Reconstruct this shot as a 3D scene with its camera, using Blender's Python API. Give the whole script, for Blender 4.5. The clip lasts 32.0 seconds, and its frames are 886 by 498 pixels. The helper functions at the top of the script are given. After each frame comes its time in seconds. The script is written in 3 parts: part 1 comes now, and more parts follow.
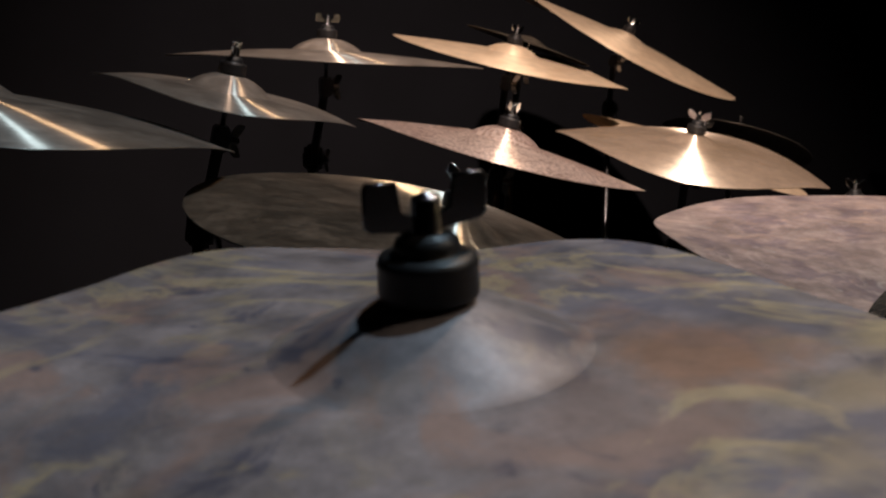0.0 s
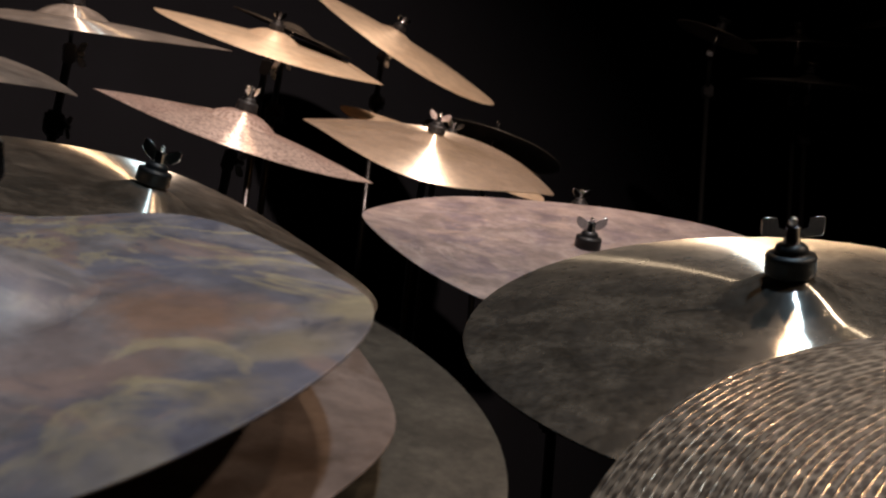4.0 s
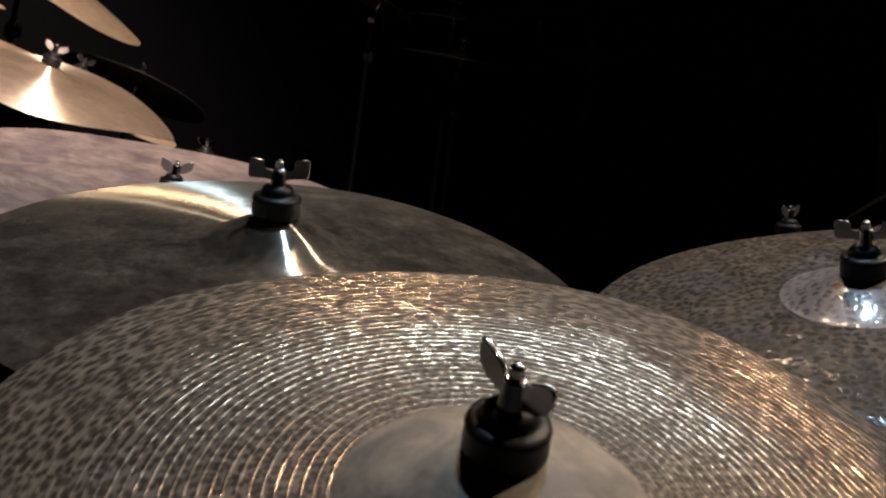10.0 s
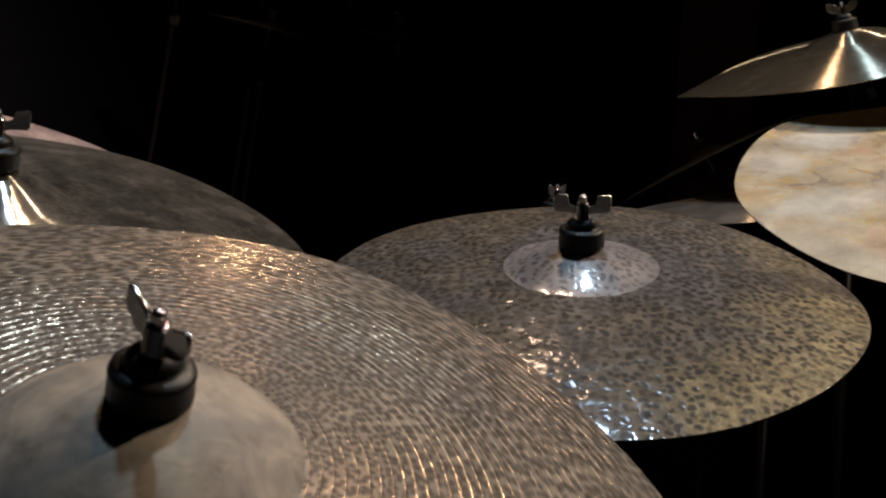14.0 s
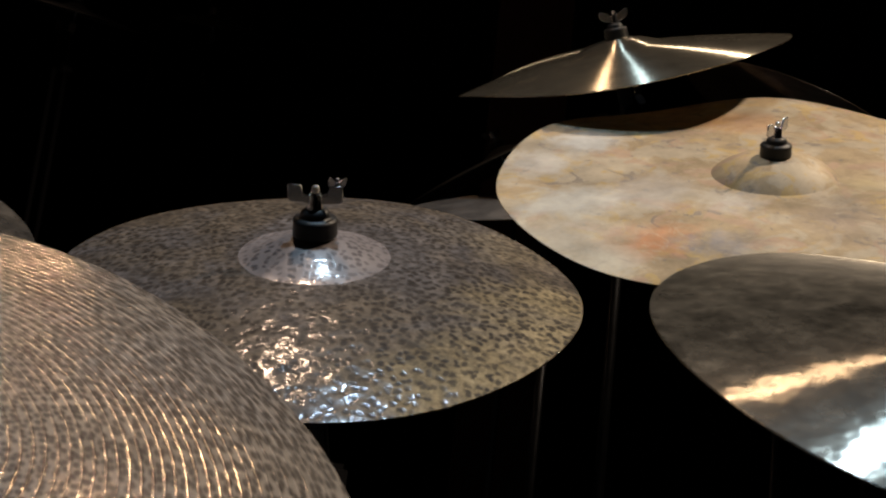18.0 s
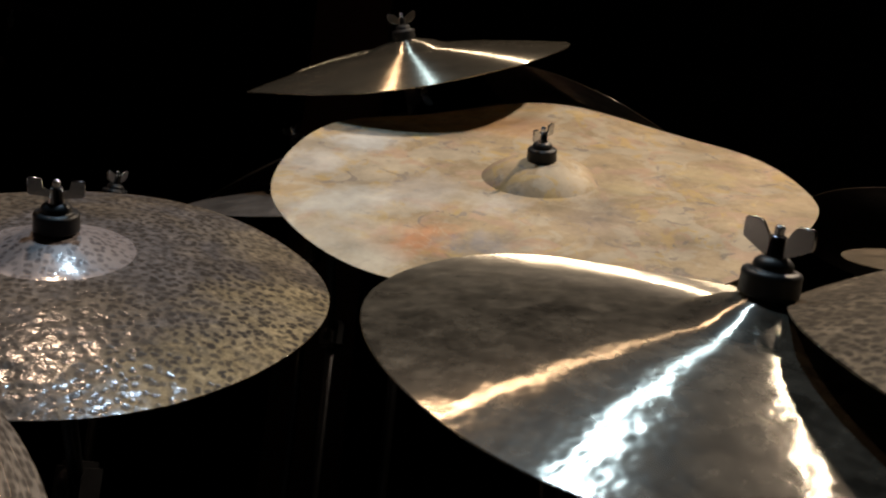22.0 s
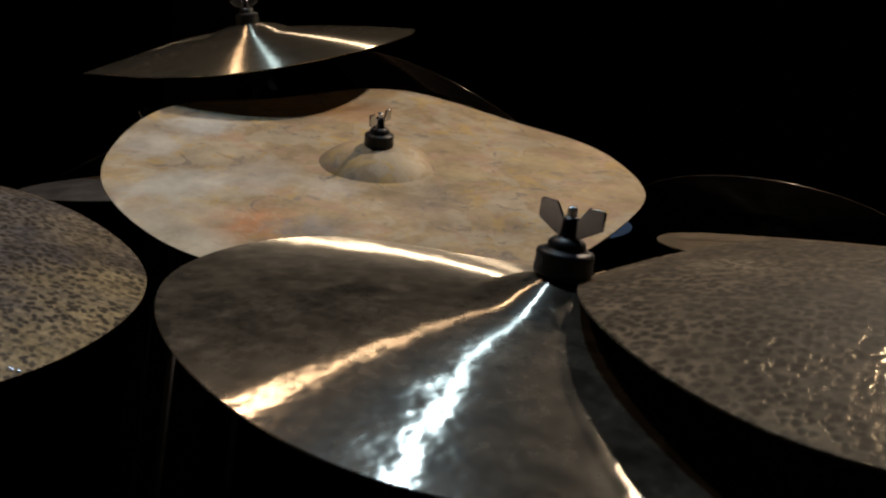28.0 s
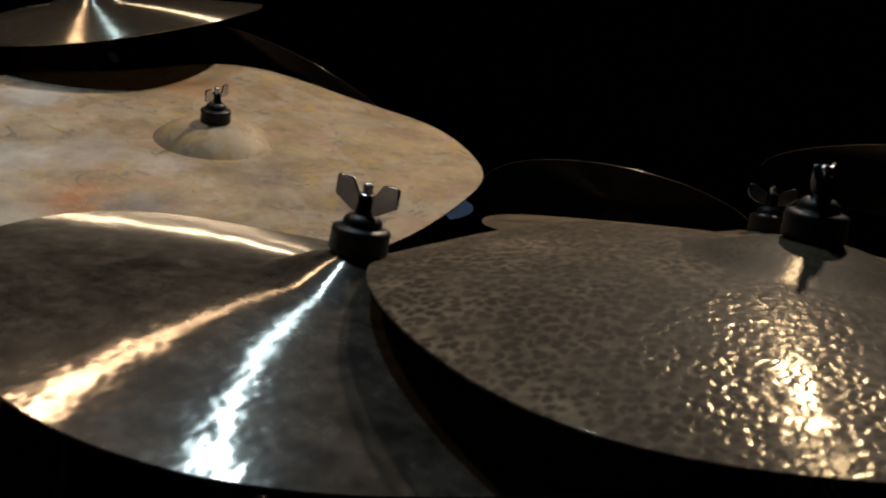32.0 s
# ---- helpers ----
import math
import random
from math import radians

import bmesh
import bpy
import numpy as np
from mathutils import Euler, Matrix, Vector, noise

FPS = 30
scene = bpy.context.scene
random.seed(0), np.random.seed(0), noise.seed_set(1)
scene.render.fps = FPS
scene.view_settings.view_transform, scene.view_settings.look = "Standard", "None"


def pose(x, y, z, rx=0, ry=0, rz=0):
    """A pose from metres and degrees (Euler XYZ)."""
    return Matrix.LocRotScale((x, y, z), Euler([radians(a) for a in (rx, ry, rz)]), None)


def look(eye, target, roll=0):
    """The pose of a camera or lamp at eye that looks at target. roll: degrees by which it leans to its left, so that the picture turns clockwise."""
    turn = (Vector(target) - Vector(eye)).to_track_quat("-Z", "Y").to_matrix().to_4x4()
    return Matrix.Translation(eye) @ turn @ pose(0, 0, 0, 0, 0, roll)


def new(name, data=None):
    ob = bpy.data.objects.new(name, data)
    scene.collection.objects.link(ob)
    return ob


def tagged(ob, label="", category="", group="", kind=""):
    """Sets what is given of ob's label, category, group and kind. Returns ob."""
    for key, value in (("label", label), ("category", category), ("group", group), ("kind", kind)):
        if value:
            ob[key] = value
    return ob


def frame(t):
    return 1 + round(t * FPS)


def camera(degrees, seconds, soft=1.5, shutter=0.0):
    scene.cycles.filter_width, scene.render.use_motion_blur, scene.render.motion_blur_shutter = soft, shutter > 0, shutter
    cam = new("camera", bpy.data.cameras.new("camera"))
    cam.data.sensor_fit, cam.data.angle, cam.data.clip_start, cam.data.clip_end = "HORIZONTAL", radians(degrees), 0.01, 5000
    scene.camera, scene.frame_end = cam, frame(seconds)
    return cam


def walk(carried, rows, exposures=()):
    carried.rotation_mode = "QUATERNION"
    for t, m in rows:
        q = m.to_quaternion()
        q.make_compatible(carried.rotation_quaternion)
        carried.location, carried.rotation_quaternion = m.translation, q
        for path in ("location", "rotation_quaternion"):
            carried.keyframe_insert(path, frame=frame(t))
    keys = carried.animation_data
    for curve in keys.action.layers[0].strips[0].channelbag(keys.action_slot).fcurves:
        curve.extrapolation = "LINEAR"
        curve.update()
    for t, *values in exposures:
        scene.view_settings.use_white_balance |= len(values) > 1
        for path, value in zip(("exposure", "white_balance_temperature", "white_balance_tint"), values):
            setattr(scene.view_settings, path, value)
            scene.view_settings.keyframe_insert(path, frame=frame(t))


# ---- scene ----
cam = camera(42.84, 32.0, 2.2)
cam.data.dof.use_dof, cam.data.dof.focus_distance, cam.data.dof.aperture_fstop = True, 1.05, 18.0
PATH = [
    (0, (0.0023, -0.0031, 1.0023), (-0.0206, 1.9666, 1.3483), 3.20),
    (0.5, (0.0121, -0.0140, 0.9992), (0.0204, 1.9553, 1.3479), 3.77),
    (1, (0.0246, -0.0224, 0.9969), (0.0751, 1.9463, 1.3459), 3.78),
    (1.5, (0.0343, -0.0325, 0.9921), (0.1143, 1.9362, 1.3355), 4.17),
    (2, (0.0442, -0.0427, 0.9931), (0.1564, 1.9247, 1.3349), 4.17),
    (2.5, (0.0602, -0.0502, 0.9919), (0.2124, 1.9142, 1.3356), 4.39),
    (3, (0.0764, -0.0595, 0.9946), (0.2901, 1.8985, 1.3421), 4.66),
    (3.5, (0.0939, -0.0686, 0.9933), (0.3662, 1.8818, 1.3425), 5.27),
    (4, (0.1114, -0.0787, 0.9936), (0.4445, 1.8616, 1.3461), 5.47),
    (4.5, (0.1238, -0.0866, 0.9936), (0.5098, 1.8437, 1.3472), 5.87),
    (6.5, (0.1667, -0.1134, 0.9911), (0.7294, 1.7746, 1.3361), 5.57),
    (7, (0.1804, -0.1190, 0.9901), (0.7882, 1.7546, 1.3365), 6.07),
    (7.5, (0.1936, -0.1218, 0.9904), (0.8417, 1.7380, 1.3382), 6.44),
    (8, (0.2048, -0.1209, 0.9890), (0.8935, 1.7247, 1.3345), 6.34),
    (8.5, (0.2162, -0.1228, 0.9894), (0.9448, 1.7070, 1.3371), 6.73),
    (9, (0.2302, -0.1270, 0.9904), (0.9980, 1.6871, 1.3360), 6.52),
    (9.5, (0.2408, -0.1254, 0.9904), (1.0513, 1.6700, 1.3361), 6.60),
    (10, (0.2479, -0.1282, 0.9886), (1.1027, 1.6470, 1.3316), 6.54),
    (10.5, (0.2529, -0.1310, 0.9901), (1.1458, 1.6253, 1.3338), 6.63),
    (11, (0.2590, -0.1393, 0.9881), (1.1893, 1.5971, 1.3339), 6.77),
    (11.5, (0.2654, -0.1421, 0.9868), (1.2272, 1.5773, 1.3312), 6.87),
    (12, (0.2713, -0.1499, 0.9864), (1.2679, 1.5493, 1.3320), 7.16),
    (12.5, (0.2801, -0.1601, 0.9847), (1.3057, 1.5220, 1.3293), 6.88),
    (13, (0.2897, -0.1654, 0.9844), (1.3496, 1.4955, 1.3277), 6.87),
    (13.5, (0.2971, -0.1686, 0.9835), (1.3877, 1.4729, 1.3241), 6.83),
    (14, (0.3040, -0.1727, 0.9846), (1.4309, 1.4444, 1.3243), 6.89),
    (14.5, (0.3098, -0.1816, 0.9841), (1.4708, 1.4109, 1.3246), 6.93),
    (16.5, (0.3384, -0.2081, 0.9844), (1.6114, 1.2917, 1.3447), 6.34),
    (17, (0.3444, -0.2146, 0.9847), (1.6410, 1.2642, 1.3481), 6.10),
    (17.5, (0.3461, -0.2275, 0.9847), (1.6709, 1.2268, 1.3452), 6.54),
    (18, (0.3538, -0.2375, 0.9850), (1.7039, 1.1918, 1.3518), 6.47),
    (18.5, (0.3592, -0.2479, 0.9863), (1.7369, 1.1538, 1.3564), 6.24),
    (19, (0.3653, -0.2563, 0.9880), (1.7718, 1.1152, 1.3631), 5.98),
    (19.5, (0.3670, -0.2599, 0.9881), (1.7975, 1.0857, 1.3660), 5.61),
    (20, (0.3726, -0.2662, 0.9898), (1.8315, 1.0479, 1.3702), 5.92),
    (20.5, (0.3777, -0.2717, 0.9905), (1.8606, 1.0147, 1.3729), 6.06),
    (21, (0.3804, -0.2793, 0.9895), (1.8861, 0.9792, 1.3760), 5.74),
    (21.5, (0.3811, -0.2894, 0.9914), (1.9098, 0.9400, 1.3811), 5.77),
    (22, (0.3854, -0.2978, 0.9909), (1.9336, 0.9064, 1.3816), 5.57),
    (22.5, (0.3884, -0.2970, 0.9907), (1.9449, 0.8970, 1.3801), 5.50),
    (23, (0.3896, -0.2974, 0.9910), (1.9569, 0.8827, 1.3796), 5.50),
    (23.5, (0.3913, -0.3002, 0.9914), (1.9678, 0.8686, 1.3769), 5.49),
    (24, (0.3942, -0.3047, 0.9916), (1.9803, 0.8515, 1.3758), 5.45),
    (24.5, (0.3966, -0.3075, 0.9917), (1.9932, 0.8339, 1.3765), 5.27),
    (25, (0.4022, -0.3115, 0.9911), (2.0105, 0.8127, 1.3779), 5.22),
    (25.5, (0.4043, -0.3151, 0.9906), (2.0240, 0.7926, 1.3772), 4.98),
    (26, (0.4061, -0.3211, 0.9912), (2.0398, 0.7649, 1.3804), 4.87),
    (26.5, (0.4044, -0.3247, 0.9900), (2.0499, 0.7428, 1.3809), 4.75),
    (28.5, (0.4111, -0.3393, 0.9891), (2.0987, 0.6607, 1.3790), 4.29),
    (29, (0.4174, -0.3432, 0.9922), (2.1165, 0.6371, 1.3824), 4.48),
    (29.5, (0.4173, -0.3482, 0.9905), (2.1252, 0.6165, 1.3813), 4.36),
    (30, (0.4192, -0.3531, 0.9891), (2.1399, 0.5884, 1.3803), 4.24),
    (30.5, (0.4247, -0.3629, 0.9895), (2.1570, 0.5573, 1.3798), 4.02),
    (31, (0.4294, -0.3709, 0.9922), (2.1785, 0.5182, 1.3799), 3.84),
    (31.5, (0.4305, -0.3756, 0.9899), (2.1931, 0.4862, 1.3778), 3.61),
    (32, (0.4361, -0.3775, 0.9901), (2.2158, 0.4540, 1.3655), 3.76),
]
walk(cam, [(t, look(eye, target, roll)) for t, eye, target, roll in PATH], exposures=[(0, 0.1), (2, 0.12), (3, 0.24), (5, 0.2), (10, 0.08), (13, 0.2), (15, 0.2), (21, 0.17), (24, 0.0), (25, -0.12), (26, -0.28), (29, -0.44), (32, -0.48)])


# ---- world, lamps ----
world = bpy.data.worlds.new("dark_hall")
scene.world = world
world.use_nodes = True
world.node_tree.nodes["Background"].inputs["Color"].default_value = (0.55, 0.65, 0.9, 1)
world.node_tree.nodes["Background"].inputs["Strength"].default_value = 0.012


def spot(name, at, to, watts, colour, cone=60.0, blend=0.6, size=0.05):
    d = bpy.data.lights.new(name, "SPOT")
    d.energy, d.color, d.spot_size, d.spot_blend, d.shadow_soft_size = watts, colour, radians(cone), blend, size
    ob = new(name, d)
    ob.matrix_world = look(at, to)
    return ob


WARM, AMBER, COOL, PALE = (1.0, 0.8, 0.6), (1.0, 0.68, 0.43), (0.63, 0.88, 1.08), (1.0, 0.75, 0.62)
spot("spot_lamp", (0.58, 0.18, 3.2), (0.25, 0.6, 1.0), 98, COOL, 108, 1.0)
spot("spot_lamp", (0.72, 0.9, 3.3), (0.25, 1.2, 1.0), 74, AMBER, 112, 1.0)
spot("spot_lamp", (2.14, -0.42, 3.3), (1.6, 0.05, 1.2), 255, WARM, 72, 0.9)
# unseen spot added for the polished cymbal's right streak, narrow to spare its neighbours
spot("spot_lamp", (1.84, -0.2, 3.2), (0.95, 0.04, 1.05), 38, WARM, 15, 0.6)
# unseen spot added to give the ringed cymbal its amber fans
spot("spot_lamp", (1.3, 0.4, 3.2), (0.42, 0.26, 0.95), 82, AMBER, 17, 0.6)
spot("spot_lamp", (0.45, -0.65, 3.2), (0.25, 2.6, 1.85), 840, PALE, 52, 1.0)


# ---- materials ----
def nodes_of(name):
    m = bpy.data.materials.new(name)
    m.use_nodes = True
    t = m.node_tree
    return m, t, t.nodes["Principled BSDF"], t.nodes, t.links


def noise_node(t, coord, scale, detail=4.0, rough=0.55, distort=0.0):
    n = t.nodes.new("ShaderNodeTexNoise")
    n.inputs["Scale"].default_value, n.inputs["Detail"].default_value = scale, detail
    n.inputs["Roughness"].default_value, n.inputs["Distortion"].default_value = rough, distort
    t.links.new(coord, n.inputs["Vector"])
    return n.outputs["Fac"]


def ramp_node(t, fac, stops):
    n = t.nodes.new("ShaderNodeValToRGB")
    el = n.color_ramp.elements
    while len(el) < len(stops):
        el.new(0.5)
    for e, (p, c) in zip(el, stops):
        e.position, e.color = p, (*c, 1) if len(c) == 3 else (c[0], c[0], c[0], 1)
    t.links.new(fac, n.inputs["Fac"])
    return n.outputs["Color"]


def mix_node(t, fac, a, b, blend="MIX"):
    n = t.nodes.new("ShaderNodeMix")
    n.data_type, n.blend_type = "RGBA", blend
    for sock, v in ((n.inputs[0], fac), (n.inputs[6], a), (n.inputs[7], b)):
        if isinstance(v, (int, float)):
            sock.default_value = v
        elif isinstance(v, tuple):
            sock.default_value = (*v, 1)
        else:
            t.links.new(v, sock)
    return n.outputs[2]


def math_node(t, op, a, b=0.0):
    n = t.nodes.new("ShaderNodeMath")
    n.operation = op
    for sock, v in zip(n.inputs, (a, b)):
        if isinstance(v, (int, float)):
            sock.default_value = v
        else:
            t.links.new(v, sock)
    return n.outputs[0]


def bronze(name, base, patch=None, spots=None, rough=0.35, metal=1.0, aniso=0.0, lathe=0.0, dents=0.0, wave=0.0,
           grain=0.35, seed=0.0, patch_scale=6.0, spot_scale=95.0, patch_edge=0.12, fine=0.25, spot_size=0.5, spot_even=0.3, gloss=None, swirl=0.5, spec=0.5, blot=4.0, marks=(), rim=None, facets=False, veins=None, fleck=None, crest=0.0, spot_turned=0.0):
    """A cymbal's surface: alloy colour, patina patches, hammer spots, lathing rings, grain and fine relief."""
    m, t, b, nodes, links = nodes_of(name)
    tc = nodes.new("ShaderNodeTexCoord")
    mp = nodes.new("ShaderNodeMapping")
    mp.inputs["Location"].default_value = (seed * 1.7, seed * 0.9, seed * 0.4)
    links.new(tc.outputs["Object"], mp.inputs["Vector"])
    co = mp.outputs["Vector"]
    sep = nodes.new("ShaderNodeSeparateXYZ")
    links.new(tc.outputs["Object"], sep.inputs[0])
    rad = math_node(t, "SQRT", math_node(t, "ADD", math_node(t, "POWER", sep.outputs[0], 2.0), math_node(t, "POWER", sep.outputs[1], 2.0)))
    dark = tuple(c * (1 - grain) for c in base)
    light = tuple(min(1, c * (1 + grain)) for c in base)
    col = ramp_node(t, noise_node(t, co, 26.0, 7.0, 0.7), [(0.3, dark), (0.7, light)])
    big = noise_node(t, co, patch_scale, blot, 0.58, swirl)
    for k, (c, lo) in enumerate(patch or ()):
        mk = ramp_node(t, noise_node(t, co, patch_scale * (1 + 0.37 * k), blot, 0.58, swirl * (1 + 0.4 * k)) if k else big,
                       [(lo, (0.0,)), (lo + patch_edge, (1.0,))])
        col = mix_node(t, math_node(t, "MULTIPLY", mk, 0.85), col, c)
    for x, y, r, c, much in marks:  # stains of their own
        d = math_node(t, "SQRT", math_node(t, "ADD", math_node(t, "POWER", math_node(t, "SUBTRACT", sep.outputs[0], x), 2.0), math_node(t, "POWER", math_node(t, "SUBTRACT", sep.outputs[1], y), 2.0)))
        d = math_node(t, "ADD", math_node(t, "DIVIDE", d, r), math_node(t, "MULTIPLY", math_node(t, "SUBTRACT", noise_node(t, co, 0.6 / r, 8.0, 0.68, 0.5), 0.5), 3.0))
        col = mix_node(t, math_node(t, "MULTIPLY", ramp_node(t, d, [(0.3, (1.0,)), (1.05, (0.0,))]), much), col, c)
    if veins:  # pale lines along the borders of the patina
        scale, wide, c, much = veins
        d = math_node(t, "ABSOLUTE", math_node(t, "SUBTRACT", noise_node(t, co, scale, 5.0, 0.6, 0.9), 0.5))
        mask = math_node(t, "MULTIPLY", ramp_node(t, d, [(0.0, (1.0,)), (wide, (0.0,))]), ramp_node(t, noise_node(t, co, scale * 0.8, 3.0), [(0.4, (0.0,)), (0.6, (1.0,))]))
        col = mix_node(t, math_node(t, "MULTIPLY", mask, much), col, c)
    if rim:
        r0, r1, c, much = rim
        d = math_node(t, "DIVIDE", math_node(t, "SUBTRACT", math_node(t, "ADD", rad, math_node(t, "MULTIPLY", math_node(t, "SUBTRACT", noise_node(t, co, 16.0, 5.0, 0.65), 0.5), (r1 - r0) * 1.6)), r0), r1 - r0)
        col = mix_node(t, math_node(t, "MULTIPLY", ramp_node(t, d, [(0.0, (0.0,)), (1.0, (1.0,))]), much), col, c)
    if fleck:  # fine mottling of the raw metal
        scale, low, high = fleck
        f = ramp_node(t, noise_node(t, co, scale, 7.0, 0.72, 0.3), [(0.34, (low,)), (0.66, (high,))])
        col = mix_node(t, 1.0, col, f, "MULTIPLY")
        col = mix_node(t, 1.0, col, ramp_node(t, noise_node(t, co, scale * 0.22, 4.0, 0.6), [(0.3, (0.75,)), (0.7, (1.3,))]), "MULTIPLY")
    bump_h = noise_node(t, co, 220.0, 3.0, 0.6)
    height = math_node(t, "MULTIPLY", bump_h, fine)
    rg = math_node(t, "ADD", math_node(t, "MULTIPLY", noise_node(t, co, 34.0, 5.0, 0.65), 0.22), rough - 0.11)
    if spots:
        flat = nodes.new("ShaderNodeCombineXYZ")
        if spot_turned:  # blows drawn out along the turning
            links.new(math_node(t, "MULTIPLY", math_node(t, "ARCTAN2", sep.outputs[1], sep.outputs[0]), spot_turned), flat.inputs[0])
            links.new(math_node(t, "MULTIPLY", rad, 1.4), flat.inputs[1])
        else:
            links.new(sep.outputs[0], flat.inputs[0])
            links.new(sep.outputs[1], flat.inputs[1])
        wob = nodes.new("ShaderNodeVectorMath")
        wob.operation = "MULTIPLY_ADD"
        nt = nodes.new("ShaderNodeTexNoise")
        nt.inputs["Scale"].default_value, nt.inputs["Detail"].default_value = spot_scale * 0.9, 3.0
        links.new(co, nt.inputs["Vector"])
        links.new(nt.outputs["Color"], wob.inputs[0])
        wob.inputs[1].default_value = ((0.35 if spot_turned else 1.15) / spot_scale,) * 3
        links.new(flat.outputs[0], wob.inputs[2])
        v = nodes.new("ShaderNodeTexVoronoi")
        v.voronoi_dimensions = "2D"
        v.inputs["Scale"].default_value, v.inputs["Randomness"].default_value = spot_scale, 0.95
        links.new(wob.outputs[0], v.inputs["Vector"])
        sm = ramp_node(t, v.outputs["Distance"], [(spot_size * 0.45, (1.0,)), (spot_size, (0.0,))])
        sm = math_node(t, "MULTIPLY", sm, ramp_node(t, noise_node(t, co, 30.0, 3.0), [(0.32, (spot_even,)), (0.58, (1.0,))]))
        col = mix_node(t, math_node(t, "MULTIPLY", sm, 0.95), col, spots)
        height = math_node(t, "SUBTRACT", height, math_node(t, "MULTIPLY", sm, dents))
    if lathe:
        s = math_node(t, "SINE", math_node(t, "MULTIPLY", math_node(t, "ADD", rad, math_node(t, "MULTIPLY", noise_node(t, co, 9.0, 2.0), 0.0015)), 2 * math.pi / 0.0011))
        height = math_node(t, "ADD", height, math_node(t, "MULTIPLY", s, lathe))
        ringn = nodes.new("ShaderNodeTexNoise")
        ringn.noise_dimensions = "1D"
        ringn.inputs["Scale"].default_value = 420.0
        links.new(rad, ringn.inputs["W"])
        col = mix_node(t, 0.5, col, mix_node(t, 1.0, col, ramp_node(t, ringn.outputs["Fac"], [(0.3, (0.55,)), (0.7, (1.35,))]), "MULTIPLY"))
    if wave:
        height = math_node(t, "ADD", height, math_node(t, "MULTIPLY", noise_node(t, co, 48.0, 2.2, 0.55), wave))
    bp = nodes.new("ShaderNodeBump")
    bp.inputs["Strength"].default_value, bp.inputs["Distance"].default_value = 0.35, 0.0008
    links.new(height, bp.inputs["Height"])
    links.new(bp.outputs["Normal"], b.inputs["Normal"])
    links.new(col, b.inputs["Base Color"])
    links.new(rg, b.inputs["Roughness"])
    b.inputs["Metallic"].default_value, b.inputs["Specular IOR Level"].default_value = metal, spec
    if aniso:
        tg = nodes.new("ShaderNodeTangent")
        tg.direction_type, tg.axis = "RADIAL", "Z"
        links.new(tg.outputs[0], b.inputs["Tangent"])
        b.inputs["Anisotropic"].default_value, b.inputs["Anisotropic Rotation"].default_value = aniso, 0.25
    if gloss:  # the turned metal's own sheen: long across the grooves, narrow along them
        tint, spread, narrow, share = gloss
        g = nodes.new("ShaderNodeBsdfAnisotropic")
        g.inputs["Anisotropy"].default_value, g.inputs["Rotation"].default_value = narrow, 0.0
        links.new(mix_node(t, 0.5, tint, mix_node(t, 1.0, tint, ramp_node(t, noise_node(t, co, 38.0, 5.0, 0.7), [(0.35, (0.35,)), (0.65, (1.3,))]), "MULTIPLY")), g.inputs["Color"])
        if spots and not facets:
            dull = mix_node(t, math_node(t, "MULTIPLY", sm, 0.95), g.inputs["Color"].links[0].from_socket, (0.0, 0.0, 0.0))
            links.new(dull, g.inputs["Color"])
        g.inputs["Roughness"].default_value = spread
        tg = nodes.new("ShaderNodeTangent")
        tg.direction_type, tg.axis = "RADIAL", "Z"
        links.new(tg.outputs[0], g.inputs["Tangent"])
        links.new(bp.outputs["Normal"], g.inputs["Normal"])
        mx = nodes.new("ShaderNodeMixShader")
        mx.inputs[0].default_value = share
        if crest:  # only the ridges between the grooves are polished
            ridge = math_node(t, "POWER", math_node(t, "MAXIMUM", math_node(t, "COSINE", math_node(t, "MULTIPLY", rad, 2 * math.pi / crest)), 0.0), 4.0)
            links.new(math_node(t, "ADD", math_node(t, "MULTIPLY", ridge, share), share * 0.02), mx.inputs[0])
        links.new(b.outputs[0], mx.inputs[1])
        links.new(g.outputs[0], mx.inputs[2])
        links.new(mx.outputs[0], nodes["Material Output"].inputs["Surface"])
    return m


def plain(name, base, rough=0.5, metal=0.0, grain=0.15, scale=40.0, bump=0.1, spec=0.5):
    m, t, b, nodes, links = nodes_of(name)
    tc = nodes.new("ShaderNodeTexCoord")
    co = tc.outputs["Object"]
    f = noise_node(t, co, scale, 5.0, 0.6)
    col = ramp_node(t, f, [(0.3, tuple(c * (1 - grain) for c in base)), (0.7, tuple(min(1, c * (1 + grain)) for c in base))])
    links.new(col, b.inputs["Base Color"])
    links.new(math_node(t, "ADD", math_node(t, "MULTIPLY", noise_node(t, co, scale * 0.3, 4.0), 0.16), max(0.02, rough - 0.08)), b.inputs["Roughness"])
    b.inputs["Metallic"].default_value, b.inputs["Specular IOR Level"].default_value = metal, spec
    bp = nodes.new("ShaderNodeBump")
    bp.inputs["Strength"].default_value, bp.inputs["Distance"].default_value = bump, 0.001
    links.new(noise_node(t, co, scale * 6, 3.0), bp.inputs["Height"])
    links.new(bp.outputs["Normal"], b.inputs["Normal"])
    return m


CHROME = plain("chrome", (0.5, 0.5, 0.52), 0.15, 1.0, 0.08, 60.0, 0.03)
RUBBER = plain("black_rubber", (0.009, 0.009, 0.01), 0.45, 0.0, 0.3, 120.0, 0.15, 0.25)
BLACK_METAL = plain("black_metal", (0.02, 0.02, 0.022), 0.35, 0.6, 0.2, 50.0, 0.05)
BLACK_NICKEL = plain("black_nickel", (0.06, 0.06, 0.065), 0.25, 1.0, 0.15, 60.0, 0.03)
